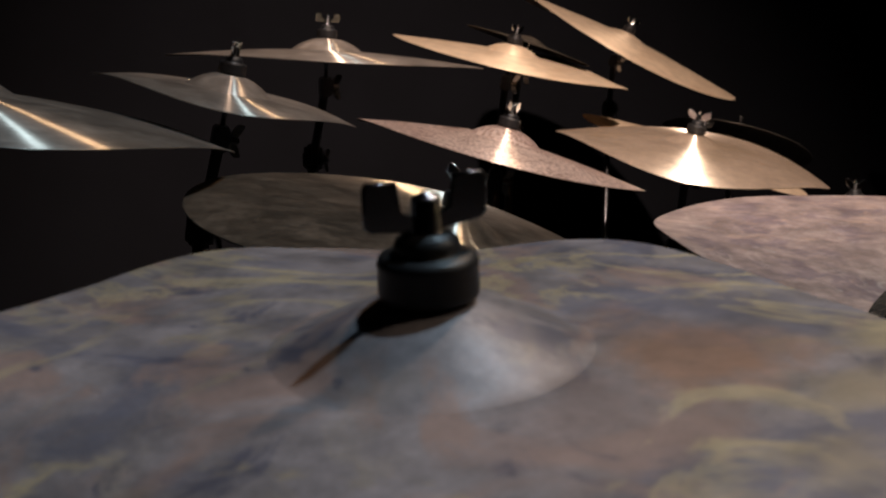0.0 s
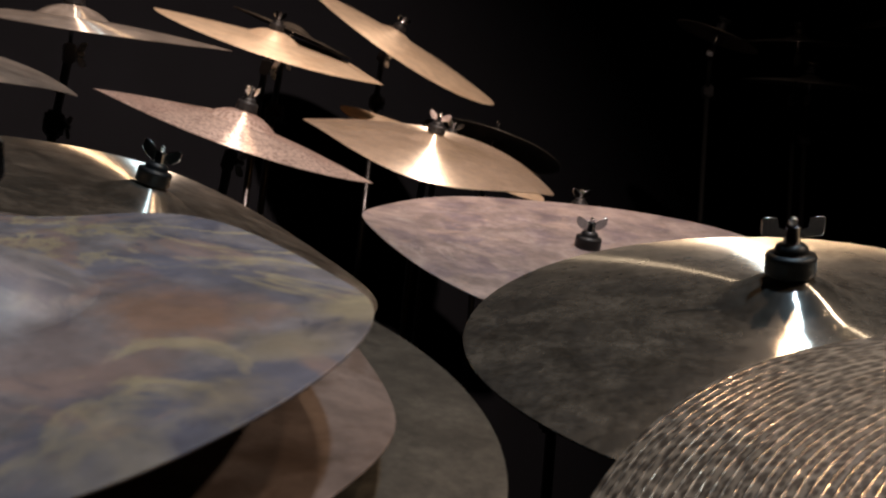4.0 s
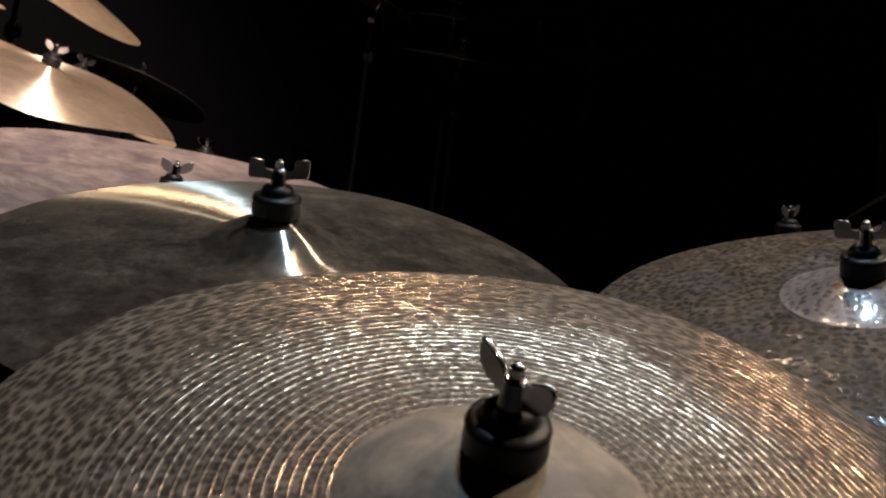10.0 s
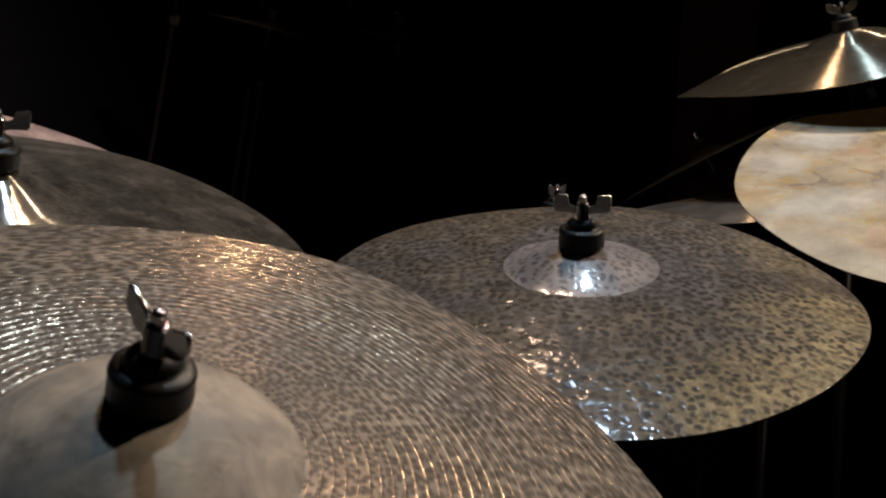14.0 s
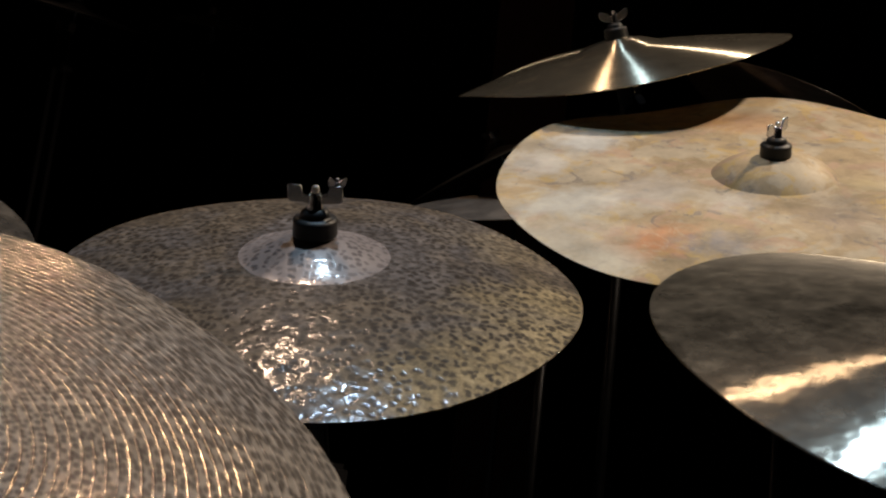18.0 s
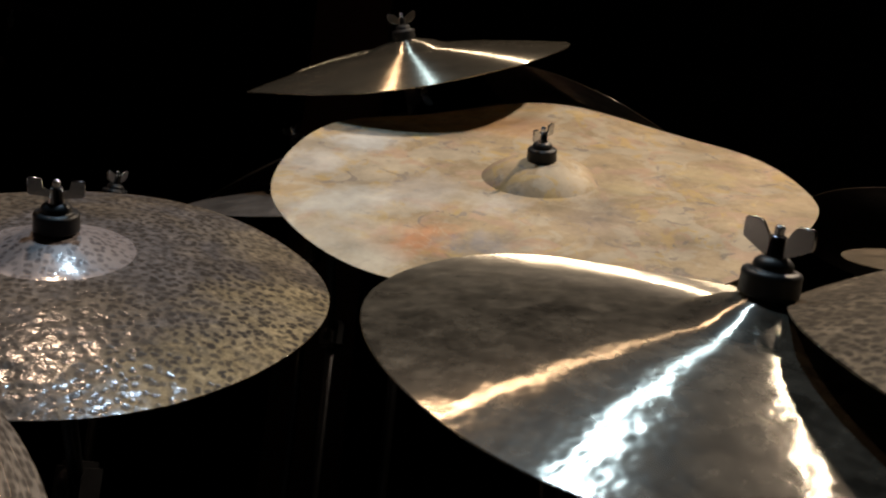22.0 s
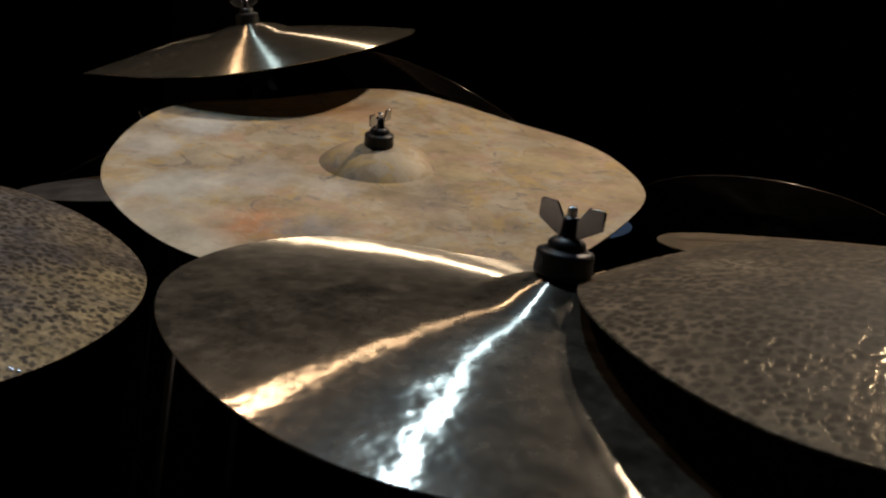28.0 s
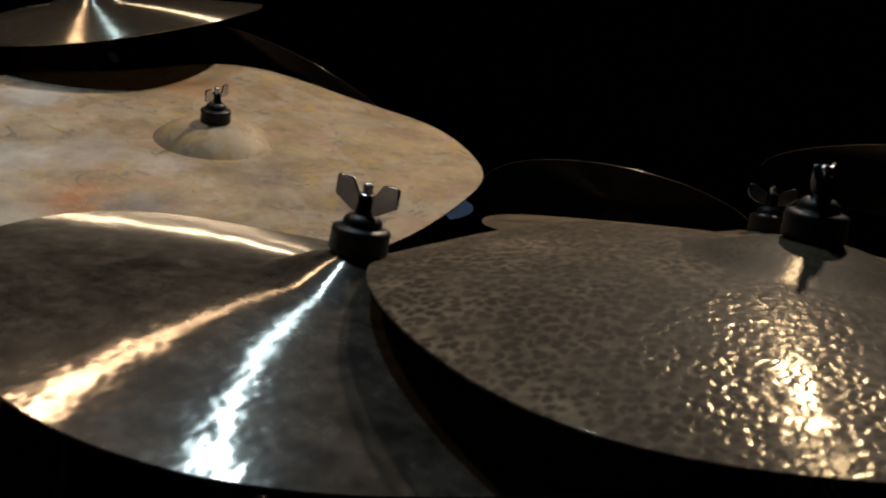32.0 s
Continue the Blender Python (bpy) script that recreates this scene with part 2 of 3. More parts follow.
DARK_CHROME = plain("smoked_chrome", (0.06, 0.06, 0.063), 0.32, 1.0, 0.2, 50.0, 0.05)

STYLES = {
    "patina_blue": bronze("patina_blue", (0.157, 0.142, 0.152), [((0.092, 0.094, 0.13), 0.5), ((0.205, 0.145, 0.13), 0.53), ((0.215, 0.182, 0.135), 0.61), ((0.068, 0.067, 0.095), 0.58)], None, 0.5, 0.2, grain=0.5, seed=3.1, patch_scale=9.0, patch_edge=0.07, swirl=0.6, blot=8.0, spec=0.3, veins=(8.0, 0.034, (0.33, 0.275, 0.17), 0.8), fleck=(60.0, 0.86, 1.15),
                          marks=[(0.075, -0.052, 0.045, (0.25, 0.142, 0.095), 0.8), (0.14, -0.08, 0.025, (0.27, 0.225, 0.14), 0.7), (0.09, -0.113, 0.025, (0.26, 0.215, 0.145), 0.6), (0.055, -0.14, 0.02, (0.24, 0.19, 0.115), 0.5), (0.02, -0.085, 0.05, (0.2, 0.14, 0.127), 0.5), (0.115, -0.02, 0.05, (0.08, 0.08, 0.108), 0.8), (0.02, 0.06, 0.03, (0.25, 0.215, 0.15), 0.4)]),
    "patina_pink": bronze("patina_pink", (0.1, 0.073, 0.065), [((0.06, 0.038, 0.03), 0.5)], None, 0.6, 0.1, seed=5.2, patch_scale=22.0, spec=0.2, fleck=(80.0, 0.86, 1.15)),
    "patina_rose": bronze("patina_rose", (0.3, 0.237, 0.224), [((0.195, 0.155, 0.17), 0.5), ((0.4, 0.295, 0.25), 0.58), ((0.36, 0.34, 0.33), 0.64)], None, 0.42, 0.35, grain=0.36, seed=7.7, patch_scale=14.0, patch_edge=0.1, swirl=0.6, blot=8.0, spec=0.3, veins=(13.0, 0.03, (0.42, 0.36, 0.33), 0.5), fleck=(80.0, 0.86, 1.15)),
    "patina_tan": bronze("patina_tan", (0.275, 0.212, 0.135), [((0.31, 0.265, 0.2), 0.51), ((0.3, 0.212, 0.15), 0.56), ((0.33, 0.24, 0.11), 0.57), ((0.17, 0.145, 0.125), 0.6)], None, 0.6, 0.1, grain=0.24, seed=1.3, patch_scale=11.0, patch_edge=0.03, swirl=0.7, fleck=(60.0, 0.92, 1.1), blot=8.0, spec=0.15, veins=(22.0, 0.03, (0.4, 0.34, 0.25), 0.4),
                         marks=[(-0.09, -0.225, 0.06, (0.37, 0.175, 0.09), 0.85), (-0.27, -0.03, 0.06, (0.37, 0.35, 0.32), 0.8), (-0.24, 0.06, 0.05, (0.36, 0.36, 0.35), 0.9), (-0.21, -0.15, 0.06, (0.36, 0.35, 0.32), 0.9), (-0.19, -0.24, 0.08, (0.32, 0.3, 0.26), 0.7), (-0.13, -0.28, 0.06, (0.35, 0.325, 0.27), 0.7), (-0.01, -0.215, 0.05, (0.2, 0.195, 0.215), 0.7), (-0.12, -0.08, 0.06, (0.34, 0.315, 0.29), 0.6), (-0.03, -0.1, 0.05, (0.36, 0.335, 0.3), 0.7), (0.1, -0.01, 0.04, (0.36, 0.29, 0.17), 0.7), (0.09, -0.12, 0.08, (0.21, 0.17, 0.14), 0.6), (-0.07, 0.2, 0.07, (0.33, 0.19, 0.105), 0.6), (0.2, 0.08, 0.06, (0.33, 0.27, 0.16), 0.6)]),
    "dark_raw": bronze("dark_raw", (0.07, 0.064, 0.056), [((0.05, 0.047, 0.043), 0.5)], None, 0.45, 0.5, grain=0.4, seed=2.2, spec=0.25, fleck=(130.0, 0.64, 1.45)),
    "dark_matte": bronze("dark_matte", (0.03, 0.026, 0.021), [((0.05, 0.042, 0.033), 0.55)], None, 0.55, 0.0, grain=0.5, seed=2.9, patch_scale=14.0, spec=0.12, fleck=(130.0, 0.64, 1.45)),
    "dark_lathed": bronze("dark_lathed", (0.098, 0.084, 0.07), [((0.062, 0.055, 0.049), 0.48)], None, 0.45, 0.25, 0.8, 0.0, wave=0.8, grain=0.55, seed=4.4, fine=0.04, patch_scale=20.0, spec=0.3, gloss=((0.75, 0.7, 0.6), 0.22, 0.8, 0.45), fleck=(130.0, 0.64, 1.45)),
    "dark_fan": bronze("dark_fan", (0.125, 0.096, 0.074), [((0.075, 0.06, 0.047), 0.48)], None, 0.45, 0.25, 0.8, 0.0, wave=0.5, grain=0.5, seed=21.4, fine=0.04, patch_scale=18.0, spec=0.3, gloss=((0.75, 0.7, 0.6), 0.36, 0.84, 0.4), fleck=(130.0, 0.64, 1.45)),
    "grey_lathed": bronze("grey_lathed", (0.175, 0.152, 0.134), [((0.11, 0.096, 0.085), 0.5)], None, 0.42, 0.3, 0.8, 0.0, grain=0.45, seed=23.1, fine=0.05, patch_scale=18.0, gloss=((0.8, 0.7, 0.58), 0.33, 0.84, 0.15), fleck=(80.0, 0.86, 1.15)),
    "smooth_dark": bronze("smooth_dark", (0.055, 0.045, 0.032), [((0.038, 0.032, 0.025), 0.52)], (0.02, 0.016, 0.012), 0.55, 0.0, grain=0.35, dents=0.1, seed=27.5, patch_scale=24.0, spot_scale=200, spot_size=0.35, fine=0.1, spec=0.03, gloss=((0.9, 0.76, 0.52), 0.2, 0.5, 0.01), facets=True),
    # the blue of the cool lamp put into the base colour
    "cool_light_blue": bronze("cool_light_blue", (0.009, 0.035, 0.1), [((0.007, 0.024, 0.065), 0.52)], None, 0.4, 0.1, grain=0.25, seed=29.5, patch_scale=14.0, spec=0.2),
    "dark_polished": bronze("dark_polished", (0.07, 0.06, 0.047), [((0.05, 0.043, 0.034), 0.5)], None, 0.45, 0.2, 0.8, 0.0, wave=1.6, grain=0.7, seed=6.0, fine=0.03, patch_scale=26.0, spec=0.25, gloss=((0.8, 0.74, 0.62), 0.22, 0.81, 0.36), fleck=(90.0, 0.6, 1.5)),
    "rosy_lathed": bronze("rosy_lathed", (0.17, 0.128, 0.085), [((0.11, 0.085, 0.06), 0.52)], None, 0.4, 0.3, 0.8, 0.0, grain=0.4, seed=8.1, fine=0.06, gloss=((0.8, 0.7, 0.58), 0.36, 0.83, 0.07), fleck=(80.0, 0.86, 1.15)),
    "rosy_hammered": bronze("rosy_hammered", (0.44, 0.35, 0.31), [((0.3, 0.215, 0.19), 0.5)], (0.24, 0.165, 0.145), 0.4, 0.3, 0.8, 0.0, 0.12, grain=0.35, seed=9.4, spot_scale=130, gloss=((0.8, 0.68, 0.58), 0.38, 0.78, 0.24)),
    "gold_raw": bronze("gold_raw", (0.6, 0.47, 0.34), [((0.5, 0.36, 0.24), 0.55)], None, 0.4, 0.3, 0.6, 0.0, grain=0.25, seed=10.5, patch_scale=12.0, gloss=((0.95, 0.8, 0.6), 0.6, 0.5, 0.15)),
    "gold_lathed": bronze("gold_lathed", (0.56, 0.435, 0.335), [((0.46, 0.35, 0.25), 0.55)], None, 0.4, 0.3, 0.8, 0.0, grain=0.2, seed=11.5, fine=0.05, gloss=((1.0, 0.92, 0.78), 0.45, 0.74, 0.6)),
    "bright_lathed": bronze("bright_lathed", (0.15, 0.132, 0.103), [((0.11, 0.097, 0.075), 0.55)], None, 0.36, 0.4, 0.8, 0.0, wave=0.9, grain=0.3, seed=12.5, fine=0.02, gloss=((0.85, 0.78, 0.62), 0.22, 0.8, 0.66)),
    "ring_lathed": bronze("ring_lathed", (0.118, 0.102, 0.086), [((0.094, 0.087, 0.084), 0.5), ((0.12, 0.086, 0.06), 0.58)], (0.016, 0.012, 0.01), 0.5, 0.1, grain=0.35, dents=0.2, seed=13.5, crest=0.0054, spot_turned=0.13, spot_scale=185, spot_size=0.58, spot_even=0.8, spec=0.12, gloss=((1.0, 0.76, 0.55), 0.15, 0.0, 0.2)),
    "ring_bell": bronze("ring_bell", (0.23, 0.2, 0.168), [((0.14, 0.13, 0.125), 0.5), ((0.12, 0.1, 0.082), 0.57), ((0.28, 0.25, 0.215), 0.6)], None, 0.6, 0.1, grain=0.45, seed=14.5, patch_scale=30.0, patch_edge=0.14, swirl=0.5, blot=8.0, spec=0.15),
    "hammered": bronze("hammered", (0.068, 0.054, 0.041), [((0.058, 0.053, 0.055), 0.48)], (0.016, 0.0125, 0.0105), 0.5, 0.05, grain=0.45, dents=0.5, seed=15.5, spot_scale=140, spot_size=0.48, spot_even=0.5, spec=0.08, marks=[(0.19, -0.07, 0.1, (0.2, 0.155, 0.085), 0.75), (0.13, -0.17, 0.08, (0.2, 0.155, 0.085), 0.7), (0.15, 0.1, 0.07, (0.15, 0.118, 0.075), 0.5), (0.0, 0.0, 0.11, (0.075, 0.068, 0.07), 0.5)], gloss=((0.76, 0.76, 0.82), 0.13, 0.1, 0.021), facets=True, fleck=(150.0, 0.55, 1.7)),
    "hammered_bell": bronze("hammered_bell", (0.17, 0.15, 0.152), None, (0.05, 0.042, 0.046), 0.45, 0.2, grain=0.25, dents=0.4, seed=16.5, spot_scale=150, spot_size=0.42, spot_even=0.3, spec=0.2, gloss=((0.8, 0.8, 0.8), 0.12, 0.0, 0.045), facets=True),
    "hammered_dark": bronze("hammered_dark", (0.096, 0.075, 0.052), [((0.06, 0.047, 0.034), 0.46)], (0.026, 0.02, 0.0145), 0.55, 0.0, grain=0.5, dents=0.6, seed=17.5, spot_scale=165, spot_size=0.56, spot_even=0.5, fine=0.1, spec=0.03, gloss=((0.9, 0.76, 0.52), 0.13, 0.5, 0.026), facets=True, fleck=(110.0, 0.6, 1.6)),
}


# ---- helpers for meshes ----
def mesh_from(name, verts, faces, material, smooth=True):
    me = bpy.data.meshes.new(name)
    me.from_pydata([tuple(map(float, v)) for v in verts], [], faces)
    me.materials.append(material)
    if smooth:
        me.polygons.foreach_set("use_smooth", [True] * len(me.polygons))
    me.update()
    return me


def part(name, me, parent, label="", m=None):
    ob = new(name, me)
    ob.parent = parent
    if m is not None:
        ob.matrix_local = m
    if label:
        tagged(ob, label)
    return ob


def revolve(profile, seg=32, close=True):
    """Vertices and faces of a profile [(radius, height)] turned round z; ends on the axis are closed by fans."""
    verts, faces = [], []
    for rr, z in profile:
        for k in range(seg):
            a = 2 * math.pi * k / seg
            verts.append((rr * math.cos(a), rr * math.sin(a), z))
    for i in range(len(profile) - 1):
        for k in range(seg):
            l = (k + 1) % seg
            faces.append((i * seg + k, i * seg + l, (i + 1) * seg + l, (i + 1) * seg + k))
    if close:
        faces.append(tuple(reversed(range(seg))))
        faces.append(tuple((len(profile) - 1) * seg + k for k in range(seg)))
    return verts, faces


def sheet_of_revolution(rho, z, seg, thick, relief=None, walls=(0, -1)):
    """A thin turned sheet: top and under side, joined at the edges that walls names."""
    a = np.linspace(0, 2 * np.pi, seg, endpoint=False)
    R, A = np.meshgrid(rho, a, indexing="ij")
    X, Y = R * np.cos(A), R * np.sin(A)
    Z = np.repeat(np.asarray(z)[:, None], seg, 1)
    if relief is not None:
        Z = Z + relief(X, Y)
    n = len(rho)
    top = np.stack([X, Y, Z], -1).reshape(-1, 3)
    und = np.stack([X, Y, Z - thick], -1).reshape(-1, 3)
    faces = []
    off = n * seg
    for i in range(n - 1):
        for k in range(seg):
            l = (k + 1) % seg
            p, q, s, u = i * seg + k, i * seg + l, (i + 1) * seg + l, (i + 1) * seg + k
            faces.append((p, u, s, q))
            faces.append((off + p, off + q, off + s, off + u))
    for i in (w % n for w in walls):
        for k in range(seg):
            l = (k + 1) % seg
            p, q = i * seg + k, i * seg + l
            faces.append((p, q, off + q, off + p) if i == 0 else (p, off + p, off + q, q))
    return np.concatenate([top, und]), faces


def hammered(rng, r, count, depth, width, rings=0.0, pitch=0.005, inner=0.0, warp=(0.0,) * 6):
    """Relief of hammer blows, turned grooves and a slight warp."""
    ang, rad = rng.uniform(0, 2 * np.pi, count), r * np.sqrt(rng.uniform(0.06, 0.98, count))
    px, py = rad * np.cos(ang), rad * np.sin(ang)
    wd = rng.uniform(0.7, 1.3, count) * width
    dp = rng.uniform(0.3, 1.0, count) * depth

    def relief(X, Y):
        Z = np.zeros_like(X)
        for x, y, w, d in zip(px, py, wd, dp):
            near = (abs(X - x) < 2.6 * w) & (abs(Y - y) < 2.6 * w)
            Z[near] -= d * np.exp(-((X[near] - x) ** 2 + (Y[near] - y) ** 2) / (w * w))
        R = np.hypot(X, Y)
        if rings:
            Z += np.where(R > inner, rings * (1.2 - 0.36 * R / r) * np.clip(np.cos(2 * np.pi * R / pitch), 0, 1) ** 6, 0)
        A = np.arctan2(Y, X)
        Z += (R / r) ** 3 * sum(w * turn((2 + k // 2) * A) for k, (w, turn) in enumerate(zip(warp, (np.cos, np.sin) * 5)))
        return Z

    return relief


def seat(c, n, spin=0.0):
    """The pose with its z along n; at spin 0 its x runs across the aisle."""
    z = Vector(n).normalized()
    x = Vector((c[0] - 0.25, c[1] + 0.15, 0)).cross(z).normalized()
    y = z.cross(x)
    m = Matrix((x, y, z)).transposed().to_4x4()
    m.translation = Vector(c)
    return m @ pose(0, 0, 0, 0, 0, spin)


# ---- shared stand parts ----
def cup_mesh():
    mm = [(2, 0), (16.8, 0), (17.8, 0.8), (18, 3), (17.6, 11), (18, 12.4), (17.2, 14.6), (14.4, 15.6), (11.6, 16), (11.9, 18), (11.2, 20.4), (8.6, 22.6), (6, 23.4), (2, 23.4)]
    v, f = revolve([(a / 1000, b / 1000) for a, b in mm], 40)
    return mesh_from("cup", v, f, RUBBER)


def wing_nut_mesh(squarish=False, tall=1.0, flat=False):
    """Boss and two flared wings."""
    bm = bmesh.new()
    v, f = revolve([(a / 1000, b / 1000) for a, b in [(6.6, 0), (6.6, 1.5), (5.6, 3), (5.2, 13), (4.6, 14), (3.2, 14)]], 20)
    vs = [bm.verts.new(p) for p in v]
    for q in f:
        bm.faces.new([vs[k] for k in q])
    if tall > 1:
        outline = [(4, 2), (9, 2.5), (21, 4), (22.8, 6), (22.8, 17), (21.4, 18.4), (10.6, 18), (9, 9), (4.5, 7)]
    elif flat:
        outline = [(4, 2), (8, 2), (21.4, 9.5), (22, 11), (22, 20.6), (20.6, 22), (11.5, 22), (9.5, 20), (4, 11.5)]
    elif squarish:
        outline = [(4, 4.5), (9, 6), (20, 6.5), (21.8, 8), (22, 19.5), (20.5, 21), (11.5, 20.2), (10, 13), (4.5, 11)]
    else:
        outline = [(4, 2.5), (9, 3), (15, 5), (20.5, 9.5), (22, 12), (22, 19), (20.8, 20.8), (18.5, 21), (9.5, 16.8), (4.5, 12)]
    outline = [(a, z if z < 8 else 8 + (z - 8) * tall) for a, z in outline]
    for s in (1, -1):
        rows = []
        for y, k in ((-1.3, 0.94), (-0.8, 1.0), (0.8, 1.0), (1.3, 0.94)):
            cx, cz = 12, 12
            rows.append([bm.verts.new((s * (cx + (a - cx) * k) / 1000, y / 1000, (cz + (b - cz) * k) / 1000)) for a, b in outline])
        n = len(outline)
        for r0, r1 in zip(rows, rows[1:]):
            for k in range(n):
                bm.faces.new((r0[k], r0[(k + 1) % n], r1[(k + 1) % n], r1[k]))
        bm.faces.new(list(reversed(rows[0])))
        bm.faces.new(rows[-1])
    for q in bm.faces:
        q.material_index = 1 if max(abs(v.co.x) for v in q.verts) > 0.007 else 0
    bmesh.ops.recalc_face_normals(bm, faces=bm.faces)
    me = bpy.data.meshes.new("wing_nut")
    bm.to_mesh(me)
    bm.free()
    me.materials.append(CHROME)
    me.materials.append(BLACK_NICKEL if tall > 1 else CHROME)
    for p in me.polygons:
        p.use_smooth = len(p.vertices) == 4
    return me


def rod_mesh(length):
    """A threaded rod that ends a little above z = 0 and runs down."""
    prof = [(0.0018, 0.0), (0.0030, -0.0015)]
    z = -0.0015
    while z > -0.03:
        prof += [(0.0033, z - 0.0004), (0.0029, z - 0.0008)]
        z -= 0.0009
    prof += [(0.0034, -0.032), (0.0034, -length)]
    v, f = revolve(prof[::-1], 14)
    return mesh_from("rod", v, f, CHROME)


def tube_mesh(radius, length, material, seg=16):
    e = min(radius * 0.3, 0.003)
    v, f = revolve([(radius - e, 0), (radius, e), (radius, length - e), (radius - e, length)], seg)
    return mesh_from("tube", v, f, material)


def block_mesh(sx, sy, sz, material, bevel=0.003):
    bm = bmesh.new()
    bmesh.ops.create_cube(bm, size=1)
    bmesh.ops.scale(bm, vec=(sx, sy, sz), verts=bm.verts)
    bmesh.ops.bevel(bm, geom=bm.edges[:], offset=bevel, segments=2, affect="EDGES")
    me = bpy.data.meshes.new("block")
    bm.to_mesh(me)
    bm.free()
    me.materials.append(material)
    return me


CUP, NUT, NUT_SQUARE, NUT_TALL, NUT_FLAT = cup_mesh(), wing_nut_mesh(), wing_nut_mesh(True), wing_nut_mesh(True, 1.25), wing_nut_mesh(flat=True)
ROD, TILTER = rod_mesh(0.13), block_mesh(0.022, 0.03, 0.034, BLACK_METAL)
COLLAR = mesh_from("collar", *revolve([(0.012, 0), (0.019, 0.002), (0.02, 0.02), (0.017, 0.03), (0.012, 0.032)], 20), BLACK_METAL)
CLAMP = block_mesh(0.034, 0.04, 0.046, BLACK_METAL, 0.006)
LEG_CLAMP = mesh_from("leg_clamp", *revolve([(0.014, 0), (0.024, 0.004), (0.024, 0.03), (0.014, 0.034)], 20), BLACK_METAL)
FOOT = mesh_from("foot", *revolve([(0.009, -0.014), (0.013, -0.012), (0.013, 0.012), (0.009, 0.02)], 14), RUBBER)
FELT_MAT = plain("grey_felt", (0.05, 0.05, 0.052), 0.95, 0.0, 0.3, 300.0, 0.6)
FELT = mesh_from("felt", *revolve([(0.004, 0), (0.015, 0.001), (0.0165, 0.005), (0.015, 0.009), (0.004, 0.010)], 24), FELT_MAT)
TUBES = {}


def tube(radius, length, material):
    key = (radius, round(length, 3), material.name)
    if key not in TUBES:
        TUBES[key] = tube_mesh(radius, length, material)
    return TUBES[key]


def along(a, b):
    """The pose at a whose z points to b."""
    a, b = Vector(a), Vector(b)
    m = (b - a).to_track_quat("Z", "Y").to_matrix().to_4x4()
    m.translation = a
    return m


def stand(m, top, reach, nut, label, nut_spin=0.0, rod_top=0.042, metal=None):
    """A boom stand that carries a cymbal: m is the cymbal's seat, top the height of its bell, reach the boom's length away from the aisle."""
    inv = m.inverted()
    bolts, metal = metal is None, metal or DARK_CHROME
    st = new("cymbal_stand")
    st.matrix_world = m
    if nut is not None:
        part("cup", CUP, st, "black rubber cup over the felt", pose(0, 0, top))
        part("wing_nut", nut, st, "chrome wing nut", pose(0, 0, top + 0.0215, 0, 0, nut_spin))
        part("rod", ROD, st, "threaded rod", pose(0, 0, top + rod_top))
    else:
        part("rod", ROD, st, "threaded rod", pose(0, 0, top - 0.002))
    part("felt", FELT, st, "grey felt washer", pose(0, 0, top - 0.013))
    p0 = m @ Vector((0, 0, top - 0.085))
    part("tilter", TILTER, st, "black tilter", pose(0, 0, top - 0.085))
    if bolts:
        part("wing_bolt", NUT, st, "chrome wing bolt of the tilter", pose(0.011, 0, top - 0.085, 0, 90, 25))
    back = Vector((p0.x - 0.25, p0.y + 0.15, 0)).normalized()
    p1 = p0 + back * reach + Vector((0, 0, -0.06 - 0.35 * reach))
    part("boom", tube(0.0075, (p1 - p0).length, metal), st, "", inv @ along(p0, p1))
    part("collar", COLLAR, st, "", inv @ Matrix.Translation(p1 - Vector((0, 0, 0.015))))
    part("clamp", CLAMP, st, "black boom clamp", inv @ Matrix.Translation(p1))
    if bolts:
        part("wing_bolt", NUT, st, "chrome wing bolt of the boom clamp", inv @ Matrix.Translation(p1) @ pose(0.02, 0, 0, 0, 90, 70))
    mid = max(0.45, p1.z * 0.55)
    part("upper_tube", tube(0.0085, p1.z - mid, metal), st, "", inv @ Matrix.Translation((p1.x, p1.y, mid)))
    part("collar", COLLAR, st, "", inv @ Matrix.Translation((p1.x, p1.y, mid - 0.01)))
    part("lower_tube", tube(0.0125, mid - 0.16, metal), st, "", inv @ Matrix.Translation((p1.x, p1.y, 0.16)))
    part("leg_clamp", LEG_CLAMP, st, "", inv @ Matrix.Translation((p1.x, p1.y, 0.36)))
    for k in range(3):
        a = math.atan2(back.y, back.x) + k * 2 * math.pi / 3 + math.pi / 3
        foot = Vector((p1.x + 0.24 * math.cos(a), p1.y + 0.24 * math.sin(a), 0.016))
        hip = Vector((p1.x + 0.02 * math.cos(a), p1.y + 0.02 * math.sin(a), 0.37))
        leg = part("leg", tube(0.006, (foot - hip).length, metal), st, "", inv @ along(foot, hip))
        part("rubber_foot", FOOT, leg, "black rubber foot", pose(0, 0, 0))
    tagged(st, label, "cymbal stand", "cymbal stands")
    return st


